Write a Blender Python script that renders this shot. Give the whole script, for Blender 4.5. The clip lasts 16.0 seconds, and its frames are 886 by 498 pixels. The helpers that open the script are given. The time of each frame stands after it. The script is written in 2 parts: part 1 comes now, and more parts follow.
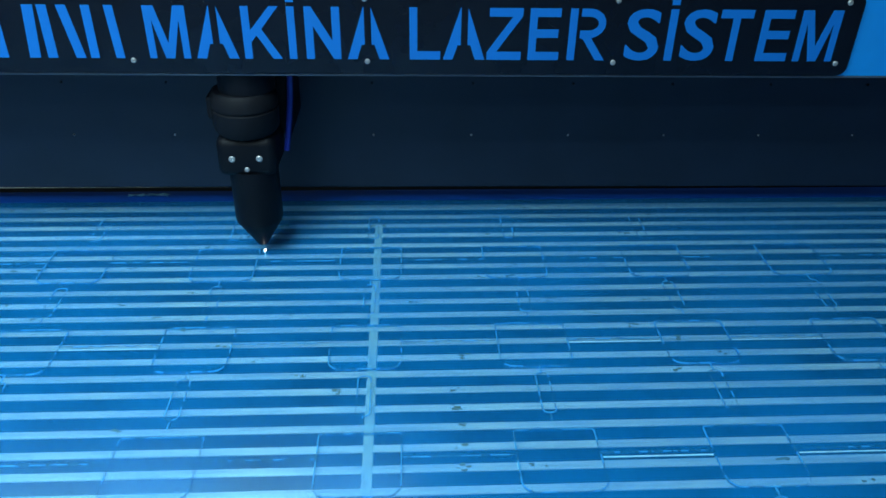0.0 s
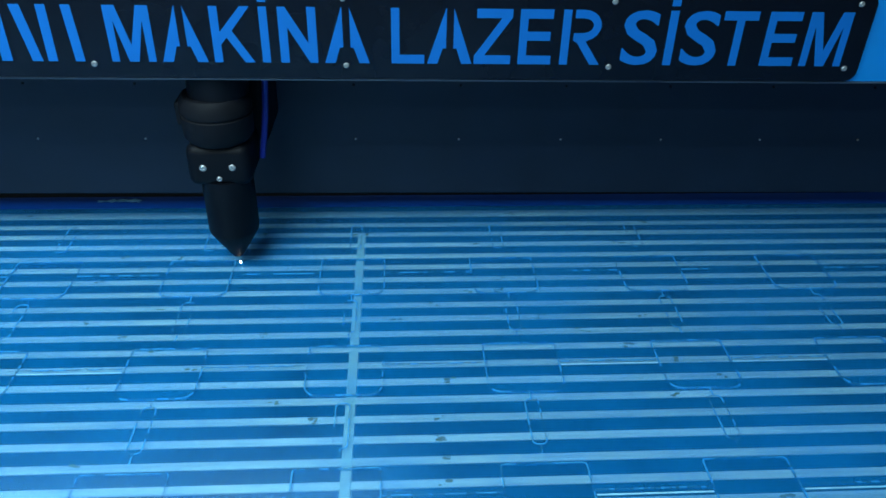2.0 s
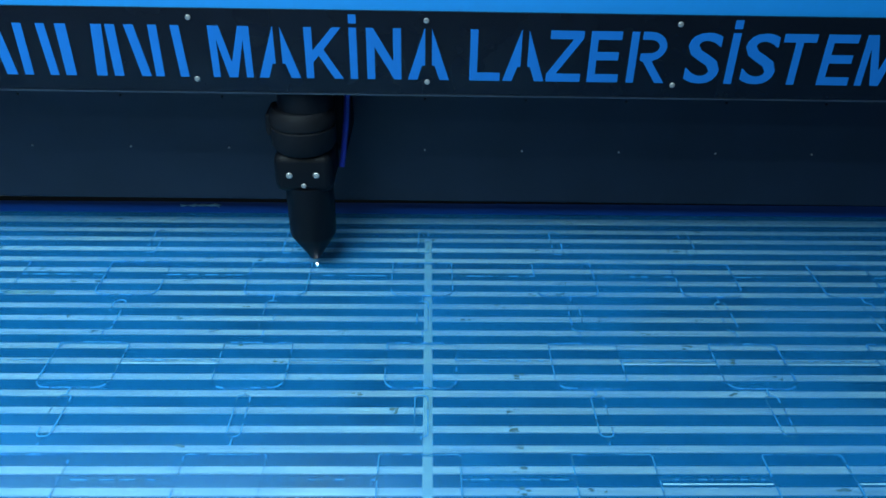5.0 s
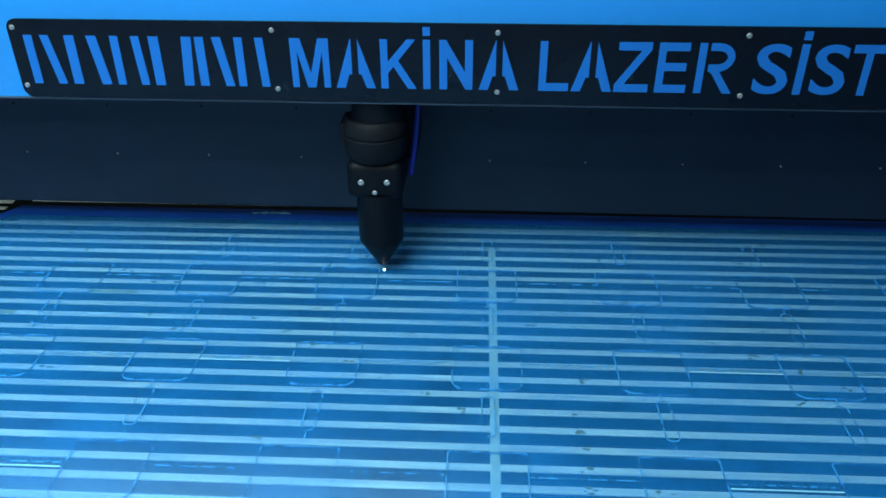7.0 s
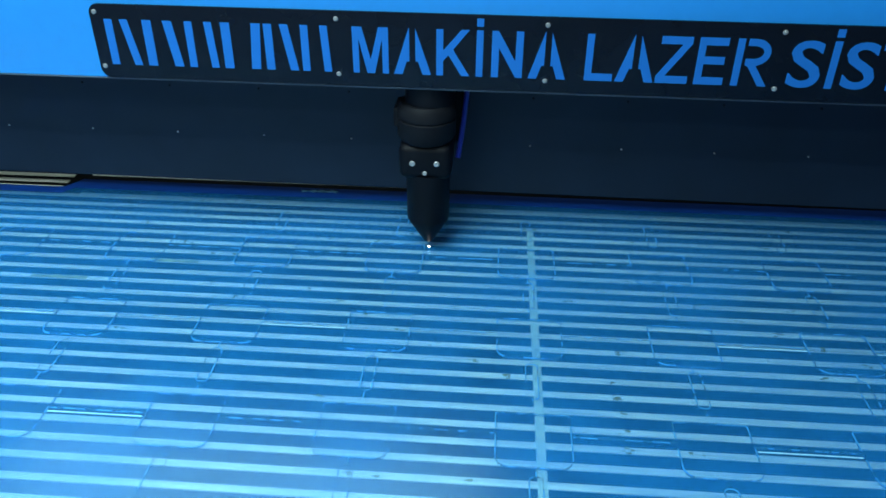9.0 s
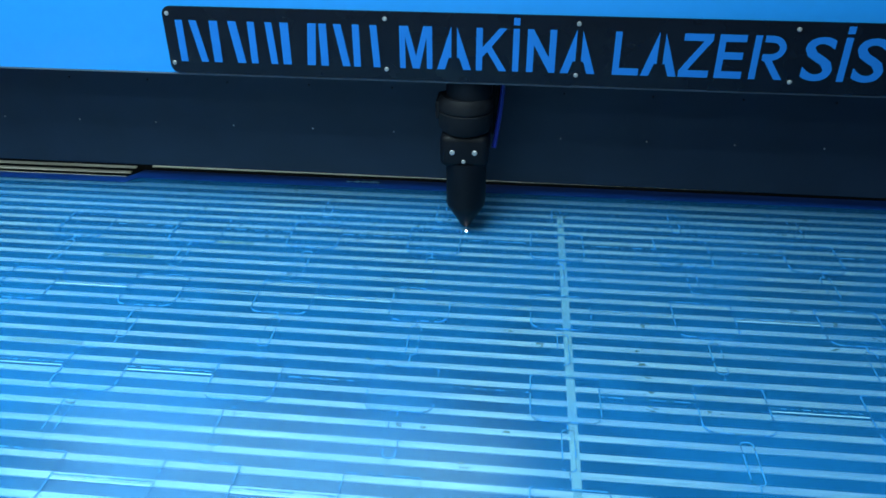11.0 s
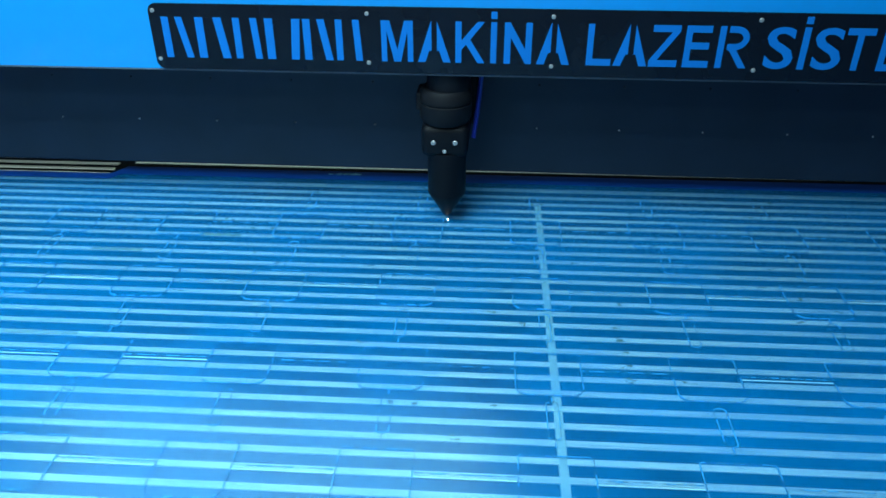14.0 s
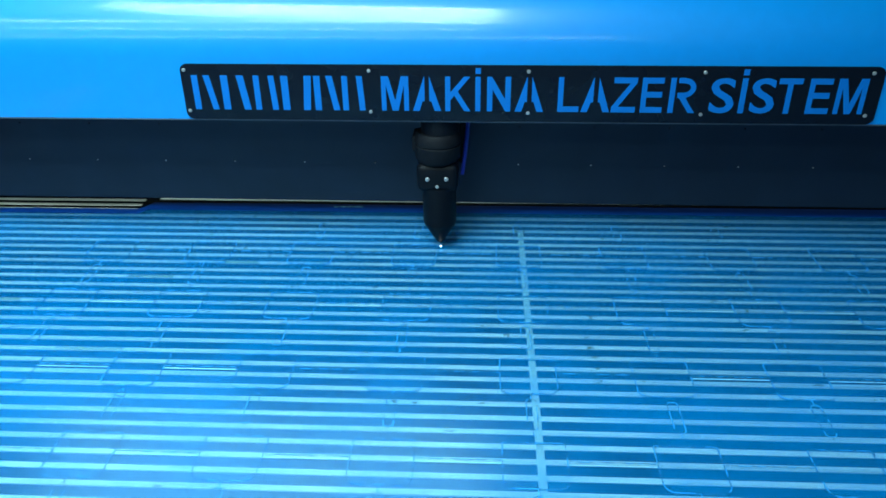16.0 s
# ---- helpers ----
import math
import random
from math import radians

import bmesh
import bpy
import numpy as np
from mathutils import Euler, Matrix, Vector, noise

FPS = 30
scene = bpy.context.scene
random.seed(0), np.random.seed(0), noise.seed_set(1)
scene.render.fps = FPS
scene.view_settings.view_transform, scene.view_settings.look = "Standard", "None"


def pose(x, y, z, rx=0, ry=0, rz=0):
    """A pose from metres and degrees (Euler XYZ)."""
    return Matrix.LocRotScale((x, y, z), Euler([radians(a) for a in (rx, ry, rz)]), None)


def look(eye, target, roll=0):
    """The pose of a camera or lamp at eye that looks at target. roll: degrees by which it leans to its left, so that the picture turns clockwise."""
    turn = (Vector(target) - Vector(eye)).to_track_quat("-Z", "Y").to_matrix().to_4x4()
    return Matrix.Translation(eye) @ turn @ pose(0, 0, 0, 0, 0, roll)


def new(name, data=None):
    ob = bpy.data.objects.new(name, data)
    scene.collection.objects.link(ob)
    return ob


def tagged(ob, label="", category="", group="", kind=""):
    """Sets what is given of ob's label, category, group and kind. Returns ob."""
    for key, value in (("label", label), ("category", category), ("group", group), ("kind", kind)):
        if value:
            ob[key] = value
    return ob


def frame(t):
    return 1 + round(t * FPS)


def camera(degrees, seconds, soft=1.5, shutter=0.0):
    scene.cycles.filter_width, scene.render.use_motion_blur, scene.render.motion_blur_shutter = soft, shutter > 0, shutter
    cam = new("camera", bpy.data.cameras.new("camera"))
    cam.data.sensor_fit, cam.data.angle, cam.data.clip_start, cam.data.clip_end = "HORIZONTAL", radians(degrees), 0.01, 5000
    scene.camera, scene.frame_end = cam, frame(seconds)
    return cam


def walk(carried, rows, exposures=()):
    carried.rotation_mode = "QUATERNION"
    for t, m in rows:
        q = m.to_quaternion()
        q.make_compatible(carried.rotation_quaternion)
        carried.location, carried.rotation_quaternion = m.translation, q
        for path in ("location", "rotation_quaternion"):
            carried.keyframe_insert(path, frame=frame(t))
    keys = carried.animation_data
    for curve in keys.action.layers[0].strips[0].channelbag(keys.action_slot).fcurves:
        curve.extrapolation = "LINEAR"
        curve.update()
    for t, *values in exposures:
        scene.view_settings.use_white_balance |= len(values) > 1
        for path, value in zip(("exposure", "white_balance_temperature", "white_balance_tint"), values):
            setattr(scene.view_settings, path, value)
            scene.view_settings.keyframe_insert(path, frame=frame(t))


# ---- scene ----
cam = camera(60.06, 16.0, soft=1.5)
PATH = [
    (0, (0.0430, -0.7366, 0.4703), (0.0838, 0.1150, -0.0522), 1.13),
    (0.5, (0.0469, -0.7208, 0.4693), (0.0774, 0.1231, -0.0662), 0.65),
    (1, (0.0475, -0.6939, 0.4730), (0.0943, 0.1398, -0.0774), 1.60),
    (1.5, (0.0518, -0.6927, 0.4833), (0.0979, 0.1387, -0.0704), 1.54),
    (2, (0.0529, -0.6835, 0.4706), (0.1030, 0.1583, -0.0668), 1.52),
    (2.5, (0.0604, -0.6900, 0.4750), (0.1109, 0.1520, -0.0622), 1.47),
    (3, (0.0543, -0.6996, 0.4804), (0.0980, 0.1433, -0.0559), 1.15),
    (3.5, (0.0369, -0.7122, 0.4862), (0.0588, 0.1328, -0.0480), 0.74),
    (4, (0.0178, -0.7223, 0.4857), (0.0413, 0.1280, -0.0401), 1.19),
    (6.5, (-0.0005, -0.7331, 0.5028), (-0.0310, 0.1151, -0.0260), 0.11),
    (7, (-0.0113, -0.7541, 0.4878), (-0.0606, 0.1087, -0.0153), -0.19),
    (7.5, (-0.0212, -0.7783, 0.4972), (-0.0798, 0.0798, -0.0130), 0.01),
    (8, (-0.0426, -0.7831, 0.4949), (-0.1034, 0.0743, -0.0161), 0.39),
    (8.5, (-0.0446, -0.7889, 0.4931), (-0.1141, 0.0692, -0.0157), 0.34),
    (9, (-0.0465, -0.8089, 0.5067), (-0.1104, 0.0440, -0.0114), 0.59),
    (11.5, (-0.0644, -0.8971, 0.5166), (-0.1643, -0.0414, 0.0089), -0.14),
    (12, (-0.0733, -0.8996, 0.5150), (-0.1747, -0.0476, 0.0014), -0.03),
    (12.5, (-0.0754, -0.9272, 0.5102), (-0.1828, -0.0740, -0.0002), 0.06),
    (13, (-0.0748, -0.9242, 0.5167), (-0.1711, -0.0682, 0.0088), -0.01),
    (13.5, (-0.0695, -0.9277, 0.5174), (-0.1433, -0.0669, 0.0138), 0.15),
    (14, (-0.0673, -0.9281, 0.5207), (-0.1268, -0.0702, 0.0103), -0.05),
    (14.5, (-0.0707, -0.9559, 0.5249), (-0.1217, -0.0864, 0.0335), 0.22),
    (15, (-0.0787, -0.9814, 0.5463), (-0.1622, -0.1088, 0.0650), -1.83),
    (15.5, (-0.0818, -1.0152, 0.5666), (-0.1435, -0.1460, 0.0760), -1.46),
    (16, (-0.0574, -1.0534, 0.5916), (-0.1110, -0.1790, 0.1095), -0.69),
]
walk(cam, [(t, look(eye, target, roll)) for t, eye, target, roll in PATH],
     exposures=[(0.0, -0.16, 6500, 10), (4.0, -0.20, 6500, 10), (6.5, -0.18, 6900, 11), (9.0, -0.14, 6900, 11), (12.0, -0.07, 6650, 9), (13.5, -0.05, 6450, 7), (16.0, 0.0, 6500, 4)])

# ---- light: fluorescent workshop ----
world = bpy.data.worlds.new("workshop_air")
world.use_nodes = True
world.node_tree.nodes["Background"].inputs[0].default_value = (0.55, 0.75, 1.0, 1)
world.node_tree.nodes["Background"].inputs[1].default_value = 0.05
scene.world = world


def tube_lamp(name, x, y, z, length, width, watts, tilt=0, lean=0, colour=(0.66, 0.93, 1.0)):
    data = bpy.data.lights.new(name, "AREA")
    data.shape, data.size, data.size_y, data.energy, data.color = "RECTANGLE", length, width, watts, colour
    ob = new(name, data)
    ob.matrix_world = pose(x, y, z, tilt, lean, 0)
    return ob


for tube_y in (-0.50, -0.66, -0.84, -1.05):
    tube_lamp("hanging_tube", -0.70, tube_y, 1.55, 1.5, 0.035, 15.8, lean=27)
tube_lamp("ceiling_tube", -1.6, -2.5, 2.55, 2.7, 0.08, 36)
tube_lamp("ceiling_tube", -2.2, -3.9, 2.55, 4.2, 0.10, 64)
tube_lamp("ceiling_tube", -2.4, -7.2, 2.55, 7.6, 0.13, 125, tilt=9)
tube_lamp("ceiling_panel", -1.25, 1.7, 2.55, 2.5, 1.6, 40)

# ---- materials ----


def material(name, colour, rough=0.5, metal=0.0, vary=0.15, scale=30.0, bump=0.0, bump_scale=200.0, stretch=(1, 1, 1), spec=0.5, coat=0.0, scatter=False):
    """Principled surface whose colour wanders at two scales."""
    m = bpy.data.materials.new(name)
    m.use_nodes = True
    nt = m.node_tree
    b = nt.nodes["Principled BSDF"]
    co = nt.nodes.new("ShaderNodeTexCoord")
    mp = nt.nodes.new("ShaderNodeMapping")
    mp.inputs["Scale"].default_value = stretch
    nt.links.new(co.outputs["Object"], mp.inputs["Vector"])
    if scatter:
        # each object takes its own stretch of the pattern
        info = nt.nodes.new("ShaderNodeObjectInfo")
        far = nt.nodes.new("ShaderNodeMath")
        far.operation = "MULTIPLY"
        far.inputs[1].default_value = 40
        nt.links.new(info.outputs["Random"], far.inputs[0])
        nt.links.new(far.outputs[0], mp.inputs["Location"])
    n1 = nt.nodes.new("ShaderNodeTexNoise")
    n1.inputs["Scale"].default_value, n1.inputs["Detail"].default_value = scale, 5
    n2 = nt.nodes.new("ShaderNodeTexNoise")
    n2.inputs["Scale"].default_value, n2.inputs["Detail"].default_value = scale / 9, 3
    for n in (n1, n2):
        nt.links.new(mp.outputs[0], n.inputs["Vector"])
    add = nt.nodes.new("ShaderNodeMath")
    add.operation = "ADD"
    nt.links.new(n1.outputs[0], add.inputs[0])
    nt.links.new(n2.outputs[0], add.inputs[1])
    rng = nt.nodes.new("ShaderNodeMapRange")
    rng.inputs[1].default_value, rng.inputs[2].default_value = 0.6, 1.4
    rng.inputs[3].default_value, rng.inputs[4].default_value = 1 - vary, 1 + vary
    nt.links.new(add.outputs[0], rng.inputs[0])
    mul = nt.nodes.new("ShaderNodeVectorMath")
    mul.operation = "SCALE"
    mul.inputs[0].default_value = colour
    nt.links.new(rng.outputs[0], mul.inputs["Scale"])
    nt.links.new(mul.outputs[0], b.inputs["Base Color"])
    b.inputs["Roughness"].default_value, b.inputs["Metallic"].default_value = rough, metal
    b.inputs["Specular IOR Level"].default_value, b.inputs["Coat Weight"].default_value = spec, coat
    b.inputs["Coat Roughness"].default_value = 0.14
    if bump:
        n3 = nt.nodes.new("ShaderNodeTexNoise")
        n3.inputs["Scale"].default_value, n3.inputs["Detail"].default_value = bump_scale, 4
        nt.links.new(mp.outputs[0], n3.inputs["Vector"])
        bm_ = nt.nodes.new("ShaderNodeBump")
        bm_.inputs["Strength"].default_value, bm_.inputs["Distance"].default_value = bump, 0.001
        nt.links.new(n3.outputs[0], bm_.inputs["Height"])
        nt.links.new(bm_.outputs[0], b.inputs["Normal"])
    return m


def film_material(name, tint, body, cloud, rough, spread=0.0):
    """Clear plastic with blue protective film: lets tinted light through, scatters a part, shines."""
    m = bpy.data.materials.new(name)
    m.use_nodes = True
    nt = m.node_tree
    nt.nodes.remove(nt.nodes["Principled BSDF"])
    out = nt.nodes["Material Output"]
    clear = nt.nodes.new("ShaderNodeBsdfTransparent")
    clear.inputs[0].default_value = (*tint, 1)
    milk = nt.nodes.new("ShaderNodeBsdfDiffuse")
    milk.inputs[0].default_value = (*body, 1)
    co = nt.nodes.new("ShaderNodeTexCoord")
    noise_a = nt.nodes.new("ShaderNodeTexNoise")
    noise_a.inputs["Scale"].default_value, noise_a.inputs["Detail"].default_value = 7, 6
    nt.links.new(co.outputs["Object"], noise_a.inputs["Vector"])
    rng = nt.nodes.new("ShaderNodeMapRange")
    rng.inputs[1].default_value, rng.inputs[2].default_value = 0.3, 0.7
    rng.inputs[3].default_value, rng.inputs[4].default_value = cloud * 0.6, cloud * 1.4
    nt.links.new(noise_a.outputs[0], rng.inputs[0])
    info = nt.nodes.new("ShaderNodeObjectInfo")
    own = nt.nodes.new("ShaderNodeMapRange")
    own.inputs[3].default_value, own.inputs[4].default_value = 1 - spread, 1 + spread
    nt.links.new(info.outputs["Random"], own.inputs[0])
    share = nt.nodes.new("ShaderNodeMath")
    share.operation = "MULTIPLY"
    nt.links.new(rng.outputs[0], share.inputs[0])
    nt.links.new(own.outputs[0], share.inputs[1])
    mix = nt.nodes.new("ShaderNodeMixShader")
    nt.links.new(share.outputs[0], mix.inputs[0])
    nt.links.new(clear.outputs[0], mix.inputs[1])
    nt.links.new(milk.outputs[0], mix.inputs[2])
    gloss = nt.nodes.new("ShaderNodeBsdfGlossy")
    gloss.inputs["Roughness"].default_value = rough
    # the reflection itself is coloured blue; plain plastic would mirror white
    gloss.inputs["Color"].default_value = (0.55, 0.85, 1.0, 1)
    noise_b = nt.nodes.new("ShaderNodeTexNoise")
    noise_b.inputs["Scale"].default_value, noise_b.inputs["Detail"].default_value = 12, 3
    nt.links.new(co.outputs["Object"], noise_b.inputs["Vector"])
    bump = nt.nodes.new("ShaderNodeBump")
    bump.inputs["Strength"].default_value, bump.inputs["Distance"].default_value = 0.15, 0.002
    nt.links.new(noise_b.outputs[0], bump.inputs["Height"])
    nt.links.new(bump.outputs[0], gloss.inputs["Normal"])
    rim = nt.nodes.new("ShaderNodeLayerWeight")
    power = nt.nodes.new("ShaderNodeMath")
    power.operation = "POWER"
    power.inputs[1].default_value = 5
    rim.inputs[0].default_value = 0.5
    nt.links.new(rim.outputs["Facing"], power.inputs[0])
    fres = nt.nodes.new("ShaderNodeMath")
    fres.operation = "MULTIPLY_ADD"
    fres.inputs[1].default_value, fres.inputs[2].default_value = 0.95, 0.055
    nt.links.new(power.outputs[0], fres.inputs[0])
    top = nt.nodes.new("ShaderNodeMixShader")
    nt.links.new(fres.outputs[0], top.inputs[0])
    nt.links.new(mix.outputs[0], top.inputs[1])
    nt.links.new(gloss.outputs[0], top.inputs[2])
    nt.links.new(top.outputs[0], out.inputs["Surface"])
    return m


BLUE = material("blue_powder_coat", (0.001, 0.245, 0.70), rough=0.40, vary=0.05, scale=60, bump=0.04, bump_scale=900, spec=0.45, coat=0.8)
# the cover's blue, darkened: shade in the recessed letters is in the colour
BLUE_SHADED = material("blue_coat_shaded", (0.004, 0.15, 0.52), rough=0.4, vary=0.06, scale=60, spec=0.3)
PLATE = material("black_acrylic_plate", (0.003, 0.0055, 0.012), rough=0.25, vary=0.3, scale=25, spec=0.25)
DARK = material("dark_navy_sheet_metal", (0.008, 0.0175, 0.039), rough=0.5, spec=0.26, vary=0.25, scale=14, bump=0.05, bump_scale=600)
LIP = material("bare_cut_metal_lip", (0.07, 0.10, 0.14), rough=0.4, metal=0.3, vary=0.2, scale=40)
BLACK = material("black_anodised_aluminium", (0.003, 0.004, 0.007), rough=0.5, spec=0.13, vary=0.25, scale=60)
COLLAR = material("black_knurled_collar", (0.006, 0.007, 0.010), rough=0.6, spec=0.12, vary=0.25, scale=60)
STEEL = material("bright_screw_steel", (0.40, 0.41, 0.42), rough=0.45, metal=0.6, vary=0.2, scale=400)
SLAT = material("cream_aluminium_slat", (0.82, 0.78, 0.66), rough=0.45, vary=0.34, scale=70, stretch=(0.10, 4, 1), bump=0.1, scatter=True)
BAR = material("pale_crossbar", (0.70, 0.73, 0.56), rough=0.6, vary=0.3, scale=60)
TRAY = material("dark_tray_steel", (0.006, 0.007, 0.008), rough=0.8, spec=0.08, vary=0.3, scale=8)
SOOT = material("brown_burnt_residue", (0.30, 0.22, 0.02), rough=0.9, vary=0.5, scale=150)
STAIN = material("yellowed_slat_stain", (0.55, 0.52, 0.24), rough=0.8, vary=0.4, scale=90)
KERF = material("frosted_cut_edge", (0.042, 0.31, 0.60), rough=0.35, vary=0.2, scale=50)
# the cut edge catches the eye only here and there
tree = KERF.node_tree
gaps = tree.nodes.new("ShaderNodeTexNoise")
gaps.inputs["Scale"].default_value, gaps.inputs["Detail"].default_value = 70, 2
where = tree.nodes.new("ShaderNodeTexCoord")
spread = tree.nodes.new("ShaderNodeObjectInfo")
moved = tree.nodes.new("ShaderNodeVectorMath")
moved.operation = "ADD"
tree.links.new(where.outputs["Object"], moved.inputs[0])
tree.links.new(spread.outputs["Random"], moved.inputs[1])
tree.links.new(moved.outputs[0], gaps.inputs["Vector"])
alpha = tree.nodes.new("ShaderNodeMapRange")
alpha.inputs[1].default_value, alpha.inputs[2].default_value = 0.40, 0.60
alpha.inputs[3].default_value, alpha.inputs[4].default_value = 0.12, 0.85
tree.links.new(gaps.outputs[0], alpha.inputs[0])
tree.links.new(alpha.outputs[0], tree.nodes["Principled BSDF"].inputs["Alpha"])
HOSE = material("blue_air_hose", (0.008, 0.02, 0.22), rough=0.35, vary=0.1, scale=50)
# crumpled film, and the pale colour of the painted reflections on the sheet
SCRAP_GLINT = material("pale_film_and_glint", (0.30, 0.66, 0.85), rough=0.15, vary=0.3, scale=90)
PAINT = material("workshop_wall_paint", (0.26, 0.29, 0.31), rough=0.8, vary=0.08, scale=3)
CEIL = material("workshop_ceiling_white", (0.50, 0.54, 0.56), rough=0.85, vary=0.05, scale=3)
CONC = material("workshop_concrete", (0.22, 0.22, 0.22), rough=0.8, vary=0.2, scale=6)
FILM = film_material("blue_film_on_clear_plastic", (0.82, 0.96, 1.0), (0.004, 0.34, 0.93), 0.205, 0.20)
# milkiness varies by piece in place of their uneven reflections
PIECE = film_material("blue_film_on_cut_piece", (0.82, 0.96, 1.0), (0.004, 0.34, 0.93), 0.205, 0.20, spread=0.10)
STRIP = material("deep_blue_edge_band", (0.002, 0.055, 0.33), rough=0.3, vary=0.25, scale=40, stretch=(0.2, 1, 1), spec=0.3)
SPARK = bpy.data.materials.new("white_hot_cut_point")
SPARK.use_nodes = True
SPARK.node_tree.nodes["Principled BSDF"].inputs["Emission Color"].default_value = (1.0, 0.93, 0.82, 1)
SPARK.node_tree.nodes["Principled BSDF"].inputs["Emission Strength"].default_value = 12

# ---- mesh helpers ----


def part(name, bm, mat, parent=None, label="", smooth=False):
    """Links a bmesh as one mesh object under a thing or part."""
    me = bpy.data.meshes.new(name)
    bmesh.ops.recalc_face_normals(bm, faces=bm.faces)
    bm.to_mesh(me)
    bm.free()
    me.materials.append(mat)
    if smooth:
        me.polygons.foreach_set("use_smooth", [True] * len(me.polygons))
        me.set_sharp_from_angle(angle=radians(40))
    ob = new(name, me)
    ob.parent = parent
    if label:
        tagged(ob, label)
    return ob


def again(name, me, parent, m):
    """Another object on the same mesh."""
    ob = new(name, me)
    ob.parent = parent
    ob.matrix_basis = m
    return ob


def add_box(bm, x0, x1, y0, y1, z0, z1, bevel=0.0, segments=2):
    made = bmesh.ops.create_cube(bm, size=1)["verts"]
    for v in made:
        v.co = Vector(((x0 + x1) / 2 + v.co.x * (x1 - x0), (y0 + y1) / 2 + v.co.y * (y1 - y0), (z0 + z1) / 2 + v.co.z * (z1 - z0)))
    if bevel:
        edges = list({e for v in made for e in v.link_edges})
        bmesh.ops.bevel(bm, geom=edges, offset=bevel, segments=segments, affect="EDGES", profile=0.5)
    return bm


def box(*a, **k):
    return add_box(bmesh.new(), *a, **k)


def add_lathe(bm, profile, x, y, steps=40, squash=1.0):
    """Turns (radius, z) round an upright axis at x, y."""
    rings = []
    for r, z in profile:
        rings.append([bm.verts.new((x + r * math.cos(2 * math.pi * i / steps), y + squash * r * math.sin(2 * math.pi * i / steps), z)) for i in range(steps)])
    for a, b in zip(rings, rings[1:]):
        for i in range(steps):
            bm.faces.new((a[i], a[(i + 1) % steps], b[(i + 1) % steps], b[i]))
    bm.faces.new(rings[0])
    bm.faces.new(rings[-1])
    return bm


def prism(outline, y0, y1):
    """An outline in x, z pushed from y0 to y1."""
    bm = bmesh.new()
    a = [bm.verts.new((x, y0, z)) for x, z in outline]
    b = [bm.verts.new((x, y1, z)) for x, z in outline]
    bm.faces.new(a)
    bm.faces.new(b)
    for i in range(len(a)):
        j = (i + 1) % len(a)
        bm.faces.new((a[i], a[j], b[j], b[i]))
    return bm


def rounded(x0, x1, z0, z1, r, steps=6):
    out = []
    for cx, cz, a0 in ((x1 - r, z0 + r, -90), (x1 - r, z1 - r, 0), (x0 + r, z1 - r, 90), (x0 + r, z0 + r, 180)):
        for i in range(steps + 1):
            a = radians(a0 + 90 * i / steps)
            out.append((cx + r * math.cos(a), cz + r * math.sin(a)))
    return out


def sweep(bm, points, radius, sides=8):
    """A round tube along points."""
    rings = []
    for i, p in enumerate(points):
        d = (Vector(points[min(i + 1, len(points) - 1)]) - Vector(points[max(i - 1, 0)])).normalized()
        u = d.cross(Vector((0, 1, 0.01))).normalized()
        w = d.cross(u)
        rings.append([bm.verts.new(Vector(p) + radius * (math.cos(a) * u + math.sin(a) * w)) for a in (2 * math.pi * k / sides for k in range(sides))])
    for a, b in zip(rings, rings[1:]):
        for k in range(sides):
            bm.faces.new((a[k], a[(k + 1) % sides], b[(k + 1) % sides], b[k]))
    bm.faces.new(rings[0])
    bm.faces.new(rings[-1])
    return bm


# ---- workshop shell ----
ROOM = (-7.0, 5.0, -9.0, 5.0, -0.85, 2.6)
x0, x1, y0, y1, z0, z1 = ROOM
for name, dims, mat, label in (
    ("floor", (x0, x1, y0, y1, z0 - 0.1, z0), CONC, "plain grey concrete workshop floor"),
    ("ceiling", (x0, x1, y0, y1, z1, z1 + 0.1), CEIL, "plain white workshop ceiling above the machine"),
    ("wall_north", (x0, x1, y1, y1 + 0.2, z0, z1), PAINT, "plain painted workshop wall behind machine"),
    ("wall_south", (x0, x1, y0 - 0.2, y0, z0, z1), PAINT, "plain painted workshop wall facing machine"),
    ("wall_east", (x1, x1 + 0.2, y0, y1, z0, z1), PAINT, "plain painted workshop side wall"),
    ("wall_west", (x0 - 0.2, x0, y0, y1, z0, z1), PAINT, "plain painted workshop side wall"),
):
    tagged(part(name, box(*dims), mat), label, name.split("_")[0], kind="structure")

# ---- machine base: open steel tray on the floor ----
base = tagged(new("machine_base"), "dark steel machine base holding the slatted cutting bed", "machine base")
part("tray_floor", box(-1.2, 1.2, -0.95, 0.75, -0.16, -0.13), TRAY, base)
for dims in ((-1.25, -1.2, -1.0, 0.8, -0.85, -0.004), (1.2, 1.25, -1.0, 0.8, -0.85, -0.004), (-1.2, 1.2, -1.0, -0.95, -0.85, -0.004), (-1.2, 1.2, 0.75, 0.8, -0.85, -0.004)):
    part("side_panel", box(*dims, bevel=0.004), TRAY, base)

# ---- slatted bed ----
PITCH, PHASE = 0.0232, 0.1381
SKEW = pose(0, 0, 0, 0, 0, 0.516)  # the bed lies a little askew to the gantry
SLAT_TOP = -0.0034
table = tagged(new("slat_table"), "cutting table of evenly spaced cream aluminium slats", "slat table")
table.matrix_basis = SKEW


def slat_mesh(name, xa, xb, width, thick=0.0016):
    bm = box(xa, xb, -width / 2, width / 2, -thick, 0, bevel=0.0007)
    me = bpy.data.meshes.new(name)
    bm.to_mesh(me)
    bm.free()
    me.materials.append(SLAT)
    return me


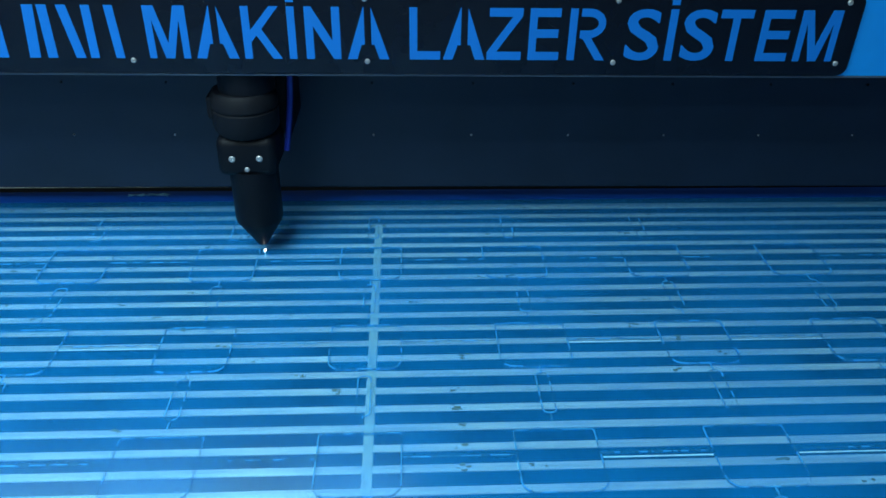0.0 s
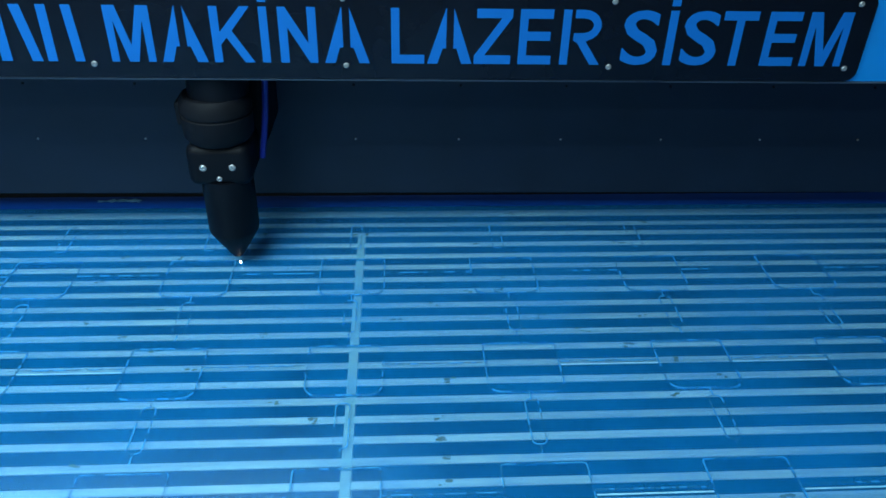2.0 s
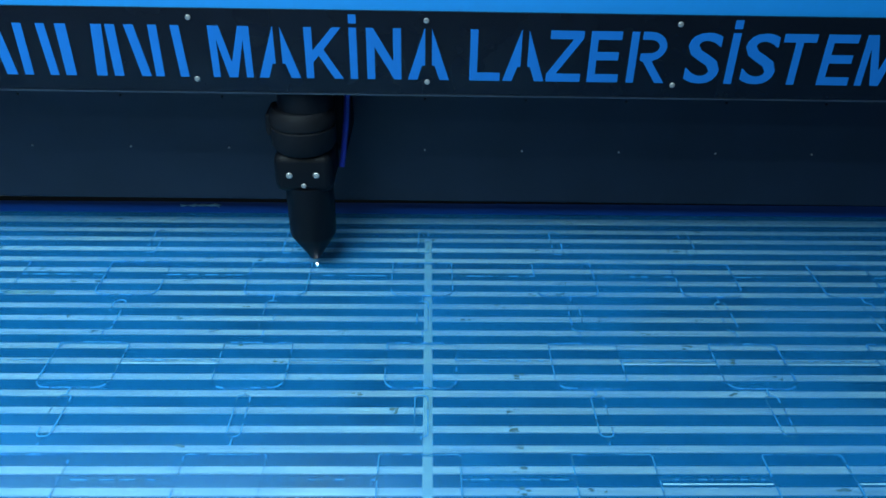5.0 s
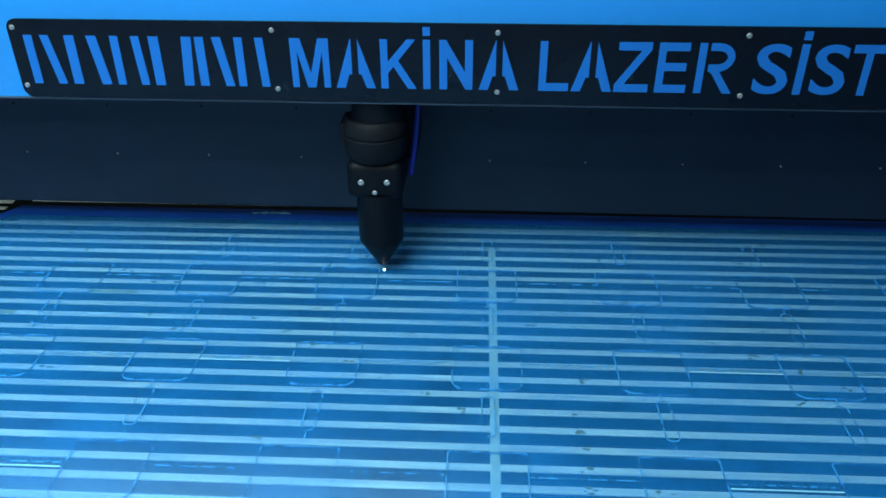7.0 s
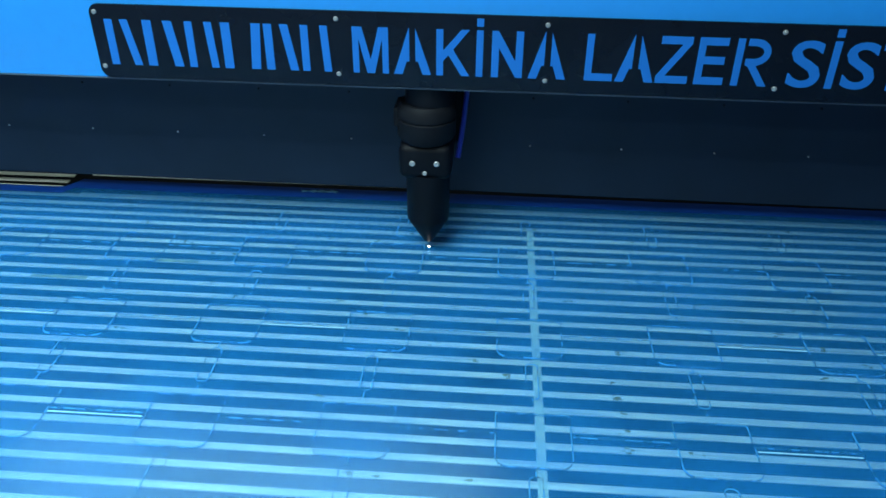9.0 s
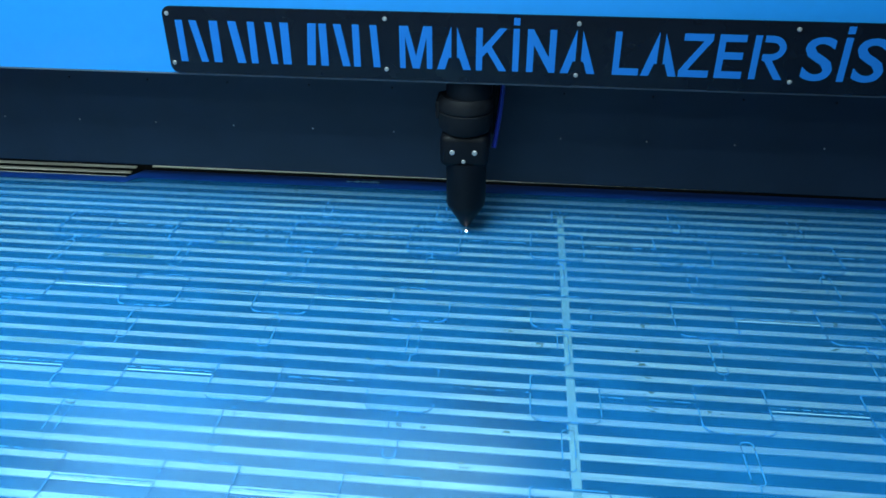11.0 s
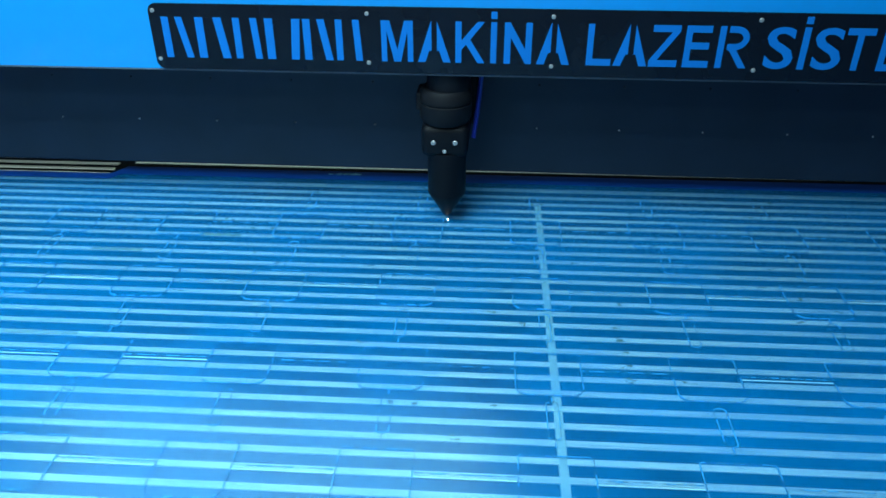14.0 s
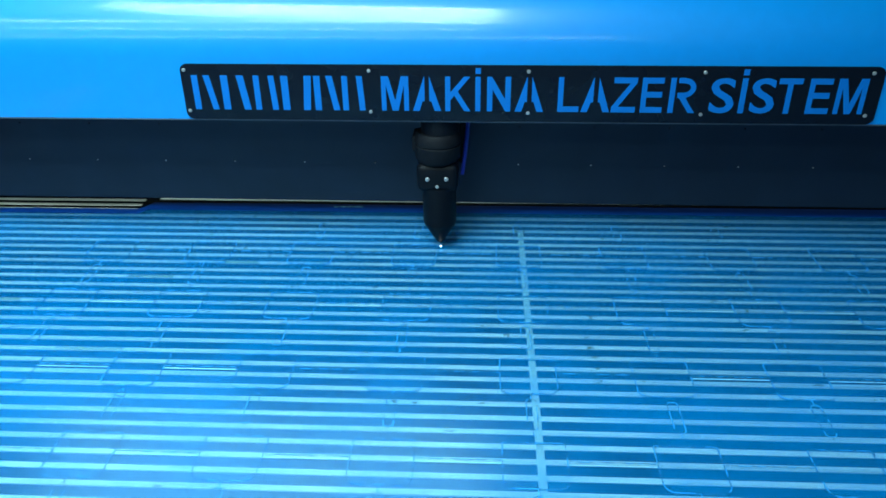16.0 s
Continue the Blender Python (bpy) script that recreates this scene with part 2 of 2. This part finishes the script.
long_slat = slat_mesh("slat", -1.2, 1.2, 0.0081)
short_slat = slat_mesh("slat", -0.655, 1.2, 0.0066)
end_slat = slat_mesh("slat", -1.2, -0.677, 0.0085)
rng = random.Random(4)
slat_rows = []
for n in range(0, 47):
    y = PHASE - PITCH * n
    slat_rows.append(y)
    again("slat", long_slat, table, pose(rng.uniform(-0.002, 0.002), y + rng.uniform(-0.0007, 0.0007), SLAT_TOP, 0, 0, rng.uniform(-0.03, 0.03)))
# bare slats behind the sheet: the first one sags under the film, those at the west end sit higher
for n in range(1, 25):
    y = PHASE + PITCH * n
    again("slat", short_slat, table, pose(0, y, SLAT_TOP - (0.010 if n == 1 else 0.001)))
for n in range(30):
    again("slat", end_slat, table, pose(rng.uniform(-0.004, 0.004), 0.1545 + 0.0192 * n, SLAT_TOP + 0.003))
for x in (-0.9, 0.0035, 0.9):
    part("crossbar", box(x - 0.0045, x + 0.0045, -0.93, 0.090, -0.009, SLAT_TOP + 0.0002, bevel=0.001), BAR, table, "pale crossbar under the sheet")
for x in (-1.15, 1.15):
    part("bearer", box(x - 0.02, x + 0.02, -0.95, 0.75, -0.13, SLAT_TOP - 0.0057), TRAY, table)

# ---- plastic sheet with its cut contours ----
sheet = tagged(new("plastic_sheet"), "clear plastic sheet with blue protective film, partly cut", "plastic sheet")
sheet.matrix_basis = SKEW
EDGE = 0.181
outline = [(-1.1, -0.9), (1.1, -0.9), (1.1, EDGE), (-0.655, EDGE), (-0.664, EDGE - 0.018), (-0.672, EDGE - 0.027), (-1.1, EDGE - 0.027)]
def pocket_points(w, h, r_low, r_high):
    out = []
    for cx, cy, a0, r in ((w / 2, -h / 2, -90, r_low), (w / 2, h / 2, 0, r_high), (-w / 2, h / 2, 90, r_high), (-w / 2, -h / 2, 180, r_low)):
        sx, sy = (-1 if cx > 0 else 1), (-1 if cy > 0 else 1)
        for i in range(6):
            a = radians(a0 + 18 * i)
            out.append((cx + sx * r + r * math.cos(a), cy + sy * r + r * math.sin(a)))
    return out


FIRST, ROW = -0.1161, 0.1500
POCKETS = [(-0.0035 + 0.1637 * col, FIRST - ROW * row - 0.0335) for row in range(-1, 5) for col in range(-4, 5)]


def pocket_at(cx, cy, grow):
    return [(cx + x, cy + y) for x, y in pocket_points(0.069 + grow, 0.067 + grow, 0.012, 0.003)]


def slab(loops, z_low, z_high):
    """A flat slab with the first loop as its outline and the others as holes."""
    bm = bmesh.new()
    for z in (z_low, z_high):
        edges = []
        for loop in loops:
            vs = [bm.verts.new((x, y, z)) for x, y in loop]
            edges += [bm.edges.new((vs[i - 1], vs[i])) for i in range(len(vs))]
        bmesh.ops.triangle_fill(bm, use_beauty=True, use_dissolve=False, edges=edges, normal=(0, 0, 1))
    bm.verts.ensure_lookup_table()
    half, start = len(bm.verts) // 2, 0
    for loop in loops:
        n = len(loop)
        for i in range(n):
            a, b = start + i, start + (i + 1) % n
            bm.faces.new((bm.verts[a], bm.verts[b], bm.verts[b + half], bm.verts[a + half]))
        start += n
    return bm


part("sheet_panel", slab([outline] + [pocket_at(x, y, 0.0004) for x, y in POCKETS], -0.003, 0.0), FILM, sheet, "blue-filmed clear plastic panel")
# a deep blue strip lies over the stepped far edge
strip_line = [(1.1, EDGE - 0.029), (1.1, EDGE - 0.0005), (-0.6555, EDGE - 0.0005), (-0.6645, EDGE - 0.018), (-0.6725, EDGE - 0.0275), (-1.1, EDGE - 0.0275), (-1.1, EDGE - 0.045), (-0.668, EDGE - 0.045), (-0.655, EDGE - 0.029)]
part("edge_strip", slab([strip_line], 0.0002, 0.0006), STRIP, sheet, "deep blue strip along the sheet edge")
piece = slab([pocket_at(0, 0, -0.0004)], -0.003, 0.0)
piece_mesh = bpy.data.meshes.new("cut_piece")
bmesh.ops.recalc_face_normals(piece, faces=piece.faces)
piece.to_mesh(piece_mesh)
piece.free()
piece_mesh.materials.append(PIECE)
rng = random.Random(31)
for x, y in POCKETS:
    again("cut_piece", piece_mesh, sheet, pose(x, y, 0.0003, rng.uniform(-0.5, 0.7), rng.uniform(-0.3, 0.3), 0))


def ribbon(points, width, closed):
    """A low raised line along points in x, y, on the sheet."""
    bm = bmesh.new()
    n = len(points)
    left, right = [], []
    for i in range(n):
        a = Vector(points[i - 1] if closed or i else points[i])
        b = Vector(points[(i + 1) % n] if closed or i < n - 1 else points[i])
        d = (b - a).normalized()
        o = Vector((-d.y, d.x)) * width / 2
        p = Vector(points[i])
        left.append(bm.verts.new((p.x + o.x, p.y + o.y, 0.0003)))
        right.append(bm.verts.new((p.x - o.x, p.y - o.y, 0.0003)))
    low_l = [bm.verts.new((v.co.x, v.co.y, -0.0004)) for v in left]
    low_r = [bm.verts.new((v.co.x, v.co.y, -0.0004)) for v in right]
    for i in range(n if closed else n - 1):
        j = (i + 1) % n
        bm.faces.new((left[i], left[j], right[j], right[i]))
        bm.faces.new((low_l[i], low_l[j], left[j], left[i]))
        bm.faces.new((right[i], right[j], low_r[j], low_r[i]))
    me = bpy.data.meshes.new("cut_contour")
    bm.to_mesh(me)
    bm.free()
    me.materials.append(KERF)
    return me


pocket = ribbon(pocket_points(0.069, 0.067, 0.012, 0.003), 0.0012, True)
slot = ribbon(pocket_points(0.012, 0.052, 0.0045, 0.0045), 0.0012, True)
stub = ribbon([(0, 0), (0, -0.0105)], 0.0012, False)
bridge = ribbon([(0.0, 0), (0.0915, 0)], 0.0012, False)
for row in range(-2, 5):
    top = FIRST - ROW * row
    for col in range(-4, 5):
        x = -0.0035 + 0.1637 * col
        if row == -2:
            if abs(col) < 3:
                again("cut_contour", slot, sheet, pose(x + 0.001, top - 0.1035, 0))
            continue
        again("cut_contour", pocket, sheet, pose(x, top - 0.0335, 0))
        again("cut_contour", slot, sheet, pose(x + 0.001, top - 0.1035, 0))
        again("cut_contour", stub, sheet, pose(x + 0.001, top - 0.067, 0))
        again("cut_contour", stub, sheet, pose(x + 0.001, top - 0.1295, 0))
        again("cut_contour", bridge, sheet, pose(x + 0.036, top - 0.0275, 0))

# thin pale tilted strips between the pockets stand in for bright reflections
bm = box(0, 0.0915, -0.0007, 0.0007, -0.0004, 0.0, bevel=0.0)
strip = bpy.data.meshes.new("glint_strip")
bm.to_mesh(strip)
bm.free()
strip.materials.append(SCRAP_GLINT)
rng = random.Random(21)
for row in range(0, 5):
    for col in range(-4, 5):
        y = FIRST - ROW * row - 0.0325
        if rng.random() < 0.55:
            again("glint_strip", strip, sheet, pose(-0.0035 + 0.1637 * col + 0.036, y, 0.0004, rng.uniform(-10, 14), 0, 0))

# ---- burnt residue on the slats, lifted film by the far edge ----
bm = bmesh.new()
rng = random.Random(9)
# scorch marks walk aslant from slat to slat
spots = []
for sx, sy, count, step in ((-0.268, -0.055, 5, 0.0385), (-0.259, -0.122, 1, 0), (-0.2197, -0.148, 6, 0.0385), (0.043, -0.124, 4, 0.0375), (0.190, -0.122, 5, 0.0385), (-0.439, -0.013, 2, 0.0385),
                            (0.0796, -0.255, 3, 0.0), (0.080, -0.324, 2, 0.0), (0.305, 0.033, 2, 0.026), (-0.376, -0.123, 2, 0.038)):
    up = 1 if (sx, count) in ((-0.268, 5), (0.043, 4), (0.305, 2)) else -1
    spots += [(sx + step * k, sy + up * PITCH * k) for k in range(count)]
for k in range(70):
    spots.append((rng.uniform(-0.85, 0.85), rng.uniform(-0.72, 0.12)))
for sx, sy in spots:
    y = min(slat_rows, key=lambda v: abs(v - (sy + 0.0464)))
    for j in range(rng.randint(2, 4)):
        cx, cy, r = sx + rng.uniform(-0.006, 0.006), y + rng.uniform(-0.0035, 0.0035), rng.uniform(0.0008, 0.0023)
        ring = [bm.verts.new((cx + 1.5 * r * rng.uniform(0.7, 1.2) * math.cos(a), cy + r * rng.uniform(0.6, 1.1) * math.sin(a), SLAT_TOP + 0.00005)) for a in (k * math.pi / 4 for k in range(8))]
        tip = bm.verts.new((cx, cy, SLAT_TOP + 0.0003))
        for i in range(8):
            bm.faces.new((ring[i], ring[(i + 1) % 8], tip))
residue = tagged(part("burnt_residue", bm, SOOT), "small brown burnt residue spots on the slats", "residue", kind="stuff")
residue.matrix_basis = SKEW
bm = bmesh.new()
# yellowed stretches of slat towards the west
for sx, sy, length in ((-0.60, -0.080, 0.07), (-0.62, -0.250, 0.09), (-0.47, -0.035, 0.06), (-0.83, -0.150, 0.10)):
    y = min(slat_rows, key=lambda v: abs(v - sy))
    add_box(bm, sx, sx + length, y - 0.0036, y + 0.0030, SLAT_TOP + 0.00005, SLAT_TOP + 0.0002)
stain = tagged(part("slat_stain", bm, STAIN), "pale yellowed stains along a few slats", "stain", kind="stuff")
stain.matrix_basis = SKEW

bm = bmesh.new()
rng = random.Random(5)
cols = [[bm.verts.new((-0.026 + 0.0058 * i + rng.uniform(-0.002, 0.002), -0.0035 + 0.0035 * j + rng.uniform(-0.0015, 0.0015), 0.0006 + rng.uniform(0, 0.0022) * (0 < i < 9))) for j in range(3)] for i in range(10)]
for i in range(9):
    for j in range(2):
        bm.faces.new((cols[i][j], cols[i + 1][j], cols[i + 1][j + 1], cols[i][j + 1]))
bmesh.ops.solidify(bm, geom=bm.faces[:], thickness=0.0004)
curl = tagged(part("film_scrap", bm, SCRAP_GLINT), "crumpled pale film scrap on the sheet edge", "film scrap")
curl.matrix_basis = pose(-0.300, 0.165, 0.0008)

# ---- gantry ----
gantry = tagged(new("gantry"), "moving gantry with bright blue rounded cover and dark beam", "gantry")
part("beam", box(-1.204, 1.204, 0.14, 0.20, 0.025, 0.34, bevel=0.003), DARK, gantry, "dark navy sheet metal beam")
for x in (-1.225, 1.225):
    part("end_carriage", box(x - 0.02, x + 0.02, 0.02, 0.26, -0.004, 0.33, bevel=0.004), DARK, gantry)
FRONT_LOW, FRONT_TOP, RADIUS = 0.2215, 0.312, 0.105
outer = [(0.0, FRONT_LOW), (0.0, FRONT_TOP)]
for i in range(1, 17):
    a = math.pi / 2 * i / 16
    outer.append((RADIUS * (1 - math.cos(a)), FRONT_TOP + RADIUS * math.sin(a)))
outer.append((0.30, FRONT_TOP + RADIUS))
thick = 0.003
inner = [(thick, FRONT_LOW)] + [(thick, FRONT_TOP)]
for i in range(1, 17):
    a = math.pi / 2 * i / 16
    inner.append((RADIUS - (RADIUS - thick) * math.cos(a), FRONT_TOP + (RADIUS - thick) * math.sin(a)))
inner.append((0.30, FRONT_TOP + RADIUS - thick))
loop = outer + inner[::-1]
bm = bmesh.new()
a = [bm.verts.new((-1.22, y, z)) for y, z in loop]
b = [bm.verts.new((1.22, y, z)) for y, z in loop]
half = len(outer)
for i in range(len(loop)):
    j = (i + 1) % len(loop)
    bm.faces.new((a[i], a[j], b[j], b[i]))
for side in (a, b):
    for i in range(half - 1):
        bm.faces.new((side[i], side[i + 1], side[len(loop) - 2 - i], side[len(loop) - 1 - i]))
part("cover", bm, BLUE, gantry, "bright blue painted cover with rounded top", smooth=True)
part("lip", box(-1.22, 1.22, -0.0008, 0.012, FRONT_LOW - 0.0022, FRONT_LOW - 0.0004, bevel=0.0005), LIP, gantry)

plate = part("name_plate", prism(rounded(-0.4925, 0.4795, 0.2226, 0.3030, 0.010), -0.0032, -0.0002), PLATE, gantry, "black plate with blue stencil lettering")


def screw_bm(r):
    bm = bmesh.new()
    add_lathe(bm, [(r, 0), (r, 0.0008), (r * 0.75, 0.0016), (r * 0.4, 0.0018), (r * 0.32, 0.0009)], 0, 0, 14)
    bmesh.ops.rotate(bm, verts=bm.verts, matrix=Matrix.Rotation(radians(90), 3, "X"))
    return bm


first = part("plate_screw", screw_bm(0.0027), STEEL, plate, "bright steel dome screw")
first.matrix_basis = pose(-0.4865, -0.0032, 0.2946)
for x, z in ((-0.223, 0.2946), (0.0, 0.2946), (0.24, 0.2946), (0.464, 0.2946), (-0.487, 0.2351), (-0.223, 0.2351), (0.001, 0.2351), (0.242, 0.2351), (0.466, 0.2351)):
    tagged(again("plate_screw", first.data, plate, pose(x, -0.0032, z)), "bright steel dome screw")

# lettering cut through the plate, drawn as blue inlays with recess shade in colour
LOW, HIGH = 0.2372, 0.2872


def letter(char, xa, xb, bold=0.024):
    """One character of the built-in font, fitted between xa and xb."""
    data = bpy.data.curves.new("letter", "FONT")
    data.body, data.size, data.offset, data.extrude, data.resolution_u = char, 1.0, 0.012, 0.0, 4
    tmp = bpy.data.objects.new("letter", data)
    scene.collection.objects.link(tmp)
    deps = bpy.context.evaluated_depsgraph_get()
    me = bpy.data.meshes.new_from_object(tmp.evaluated_get(deps))
    bpy.data.objects.remove(tmp)
    bm = bmesh.new()
    for k, shift in enumerate((0.0, -bold, bold)):
        bm.from_mesh(me)
        bm.verts.ensure_lookup_table()
        for v in bm.verts[k * len(me.vertices):]:
            v.co.x += shift
            v.co.z = 0.00003 * k
    xs, ys = [v.co.x for v in bm.verts], [v.co.y for v in bm.verts]
    for v in bm.verts:
        v.co = Vector((xa + (v.co.x - min(xs)) / (max(xs) - min(xs)) * (xb - xa), -0.0034 - v.co.z, LOW + (v.co.y - min(ys)) / (max(ys) - min(ys)) * (HIGH - LOW)))
    bm.to_mesh(me)
    bm.free()
    me.materials.clear()
    me.materials.append(BLUE_SHADED)
    me.update()
    ob = new("letter", me)
    ob.parent = plate
    return tagged(ob, "blue stencil letter")


def flat_bar(name, outline, mat, y=-0.0034, depth=0.0002):
    return part(name, prism(outline, y - depth, y), mat, plate)


WORDS = (("M", -0.2066, -0.1677), ("A", -0.1622, -0.1217), ("K", -0.1162, -0.0803), ("I", -0.0736, -0.0663), ("N", -0.0572, -0.0240), ("A", -0.0179, 0.0223),
         ("L", 0.0420, 0.0717), ("A", 0.0742, 0.1149), ("Z", 0.1167, 0.1502), ("E", 0.1569, 0.1872), ("R", 0.1954, 0.2315),
         ("S", 0.2511, 0.2848), ("I", 0.2917, 0.2995), ("S", 0.3064, 0.3397), ("T", 0.3413, 0.3733), ("E", 0.3830, 0.4140), ("M", 0.4209, 0.4605))
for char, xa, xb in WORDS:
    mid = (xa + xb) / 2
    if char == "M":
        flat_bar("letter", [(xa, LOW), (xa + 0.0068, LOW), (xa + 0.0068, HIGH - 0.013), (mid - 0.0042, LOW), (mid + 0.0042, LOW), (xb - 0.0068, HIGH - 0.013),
                            (xb - 0.0068, LOW), (xb, LOW), (xb, HIGH), (xb - 0.0105, HIGH), (mid, LOW + 0.015), (xa + 0.0105, HIGH), (xa, HIGH)], BLUE_SHADED)
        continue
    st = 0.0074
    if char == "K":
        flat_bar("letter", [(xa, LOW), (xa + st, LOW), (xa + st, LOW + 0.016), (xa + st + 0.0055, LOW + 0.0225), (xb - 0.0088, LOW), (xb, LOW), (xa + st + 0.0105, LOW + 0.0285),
                            (xb - 0.0006, HIGH), (xb - 0.0092, HIGH), (xa + st, HIGH - 0.0225), (xa + st, HIGH), (xa, HIGH)], BLUE_SHADED)
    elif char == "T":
        flat_bar("letter", [(mid - st / 2, LOW), (mid + st / 2, LOW), (mid + st / 2, HIGH - 0.0082), (xb, HIGH - 0.0082), (xb, HIGH), (xa, HIGH), (xa, HIGH - 0.0082), (mid - st / 2, HIGH - 0.0082)], BLUE_SHADED)
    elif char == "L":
        flat_bar("letter", [(xa, LOW), (xb, LOW), (xb, LOW + 0.0082), (xa + st, LOW + 0.0082), (xa + st, HIGH), (xa, HIGH)], BLUE_SHADED)
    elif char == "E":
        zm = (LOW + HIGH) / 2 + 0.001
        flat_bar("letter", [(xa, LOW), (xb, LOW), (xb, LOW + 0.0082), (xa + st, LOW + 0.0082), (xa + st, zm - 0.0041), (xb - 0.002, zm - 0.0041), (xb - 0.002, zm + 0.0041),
                            (xa + st, zm + 0.0041), (xa + st, HIGH - 0.0082), (xb - 0.0006, HIGH - 0.0082), (xb - 0.0006, HIGH), (xa, HIGH)], BLUE_SHADED)
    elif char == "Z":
        flat_bar("letter", [(xa, LOW), (xb, LOW), (xb, LOW + 0.0082), (xa + 0.0095, LOW + 0.0082), (xb, HIGH - 0.0075), (xb, HIGH), (xa + 0.0015, HIGH), (xa + 0.0015, HIGH - 0.0082), (xb - 0.0095, HIGH - 0.0082), (xa, LOW + 0.0075)], BLUE_SHADED)
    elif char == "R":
        flat_bar("letter", [(xa, LOW), (xa + st, LOW), (xa + st, HIGH), (xa, HIGH)], BLUE_SHADED)
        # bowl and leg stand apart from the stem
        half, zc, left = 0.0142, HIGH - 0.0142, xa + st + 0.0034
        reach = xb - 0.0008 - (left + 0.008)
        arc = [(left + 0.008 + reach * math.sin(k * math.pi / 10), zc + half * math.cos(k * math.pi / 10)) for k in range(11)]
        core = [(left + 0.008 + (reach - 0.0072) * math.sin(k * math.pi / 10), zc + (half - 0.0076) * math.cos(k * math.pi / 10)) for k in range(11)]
        flat_bar("letter", [(left, HIGH)] + arc[:-1] + [(left + 0.0115, zc - half), (xb + 0.0012, LOW), (xb - 0.0078, LOW), (left + 0.0035, zc - half - 0.001), (left, zc - half + 0.0005), (left, zc - half + 0.0076)] + core[::-1] + [(left, HIGH - 0.0076)], BLUE_SHADED)
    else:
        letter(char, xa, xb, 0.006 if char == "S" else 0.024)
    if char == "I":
        flat_bar("letter_dot", [(xa, 0.2910), (xb, 0.2910), (xb, 0.2994), (xa, 0.2994)], BLUE_SHADED)
    if char == "A":
        flat_bar("stencil_bridge", [(mid - 0.0032, LOW), (mid + 0.0032, LOW), (mid + 0.0032, HIGH + 0.0006), (mid - 0.0032, HIGH + 0.0006)], PLATE, -0.0035)
# the maker's mark: plain bars, upright and leaning in turn
for k, (xa, xb) in enumerate(((-0.4788, -0.4428), (-0.4368, -0.3958), (-0.3899, -0.3559), (-0.3503, -0.3094), (-0.3034, -0.2668), (-0.2634, -0.2302))):
    w = (xb - xa) * 0.25
    lean = (0.006, 0.004, 0.0, -0.007, 0.006, 0.0)[k]
    flat_bar("plain_bar", [(xa + 0.001, LOW), (xa + 0.001 + w, LOW), (xa + 0.001 + w, HIGH), (xa + 0.001, HIGH)], BLUE_SHADED)
    flat_bar("plain_bar", [(xb - w, LOW), (xb, LOW), (xb - 0.003 - lean, HIGH), (xb - w - 0.003 - lean, HIGH)], BLUE_SHADED)

rivet = part("beam_screw", screw_bm(0.0012), STEEL, gantry, "tiny steel screw on the dark beam")
rivet.matrix_basis = pose(-0.003, 0.14, 0.0975)
for k in range(-8, 9):
    if k:
        again("beam_screw", rivet.data, gantry, pose(-0.003 + 0.12 * k, 0.14, 0.0975))
hole = part("beam_hole", screw_bm(0.0016), BLACK, gantry)
hole.matrix_basis = pose(-0.003, 0.14, 0.1630)
for k in range(-8, 9):
    if k:
        again("beam_hole", hole.data, gantry, pose(-0.003 + 0.12 * k, 0.14, 0.1630))

# ---- laser head ----
HX, HY = -0.128, 0.028
head = tagged(new("laser_head"), "black laser cutting head with tapered nozzle and three screws", "laser head")
bm = bmesh.new()
add_lathe(bm, [(0.0035, 0.0105), (0.0055, 0.0115), (0.0250, 0.0440), (0.0262, 0.0480), (0.0262, 0.1100)], HX, HY, 48)
part("nozzle", bm, BLACK, head, "black tapered nozzle", smooth=True)
part("clamp_block", box(HX - 0.033, HX + 0.029, 0.004, 0.075, 0.1060, 0.1500, bevel=0.009, segments=3), BLACK, head, "black clamp block", smooth=True)
bm = bmesh.new()
add_lathe(bm, [(0.030, 0.1500), (0.034, 0.1560), (0.0345, 0.1760), (0.033, 0.1770), (0.033, 0.1785), (0.0345, 0.1795), (0.0345, 0.1900), (0.030, 0.1960)], HX - 0.002, HY + 0.002, 56)
part("collar", bm, COLLAR, head, "black ribbed collar ring", smooth=True)
part("collar_lug", box(HX - 0.040, HX - 0.020, 0.020, 0.060, 0.1640, 0.1900, bevel=0.004), COLLAR, head)
bm = bmesh.new()
add_lathe(bm, [(0.029, 0.1960), (0.029, 0.3000)], HX + 0.002, HY + 0.004, 48)
part("lens_tube", bm, BLACK, head, "black lens tube", smooth=True)
part("carriage", box(HX - 0.020, HX + 0.040, 0.060, 0.139, 0.1300, 0.3200, bevel=0.004), BLACK, head, "black carriage block riding on the beam")
for dx, z, r in ((-0.0165, 0.1275, 0.0035), (0.0120, 0.1280, 0.0035), (-0.0020, 0.1155, 0.0028)):
    s = part("head_screw", screw_bm(r), STEEL, head, "bright hex screw")
    s.matrix_basis = pose(HX + dx, 0.0042, z)
bm = bmesh.new()
sweep(bm, [(HX + 0.0445 - 0.010 * (i / 10) ** 2, 0.045 + 0.01 * math.sin(i / 3), 0.25 - 0.013 * i) for i in range(11)], 0.0032)
part("air_hose", bm, HOSE, head, "dark blue air hose", smooth=True)
bm = bmesh.new()
bmesh.ops.create_icosphere(bm, subdivisions=2, radius=0.0012)
glow = tagged(part("cut_point", bm, SPARK), "tiny white-hot cutting point on the sheet", "cutting point")
glow.matrix_basis = pose(HX + 0.001, HY, 0.0011)
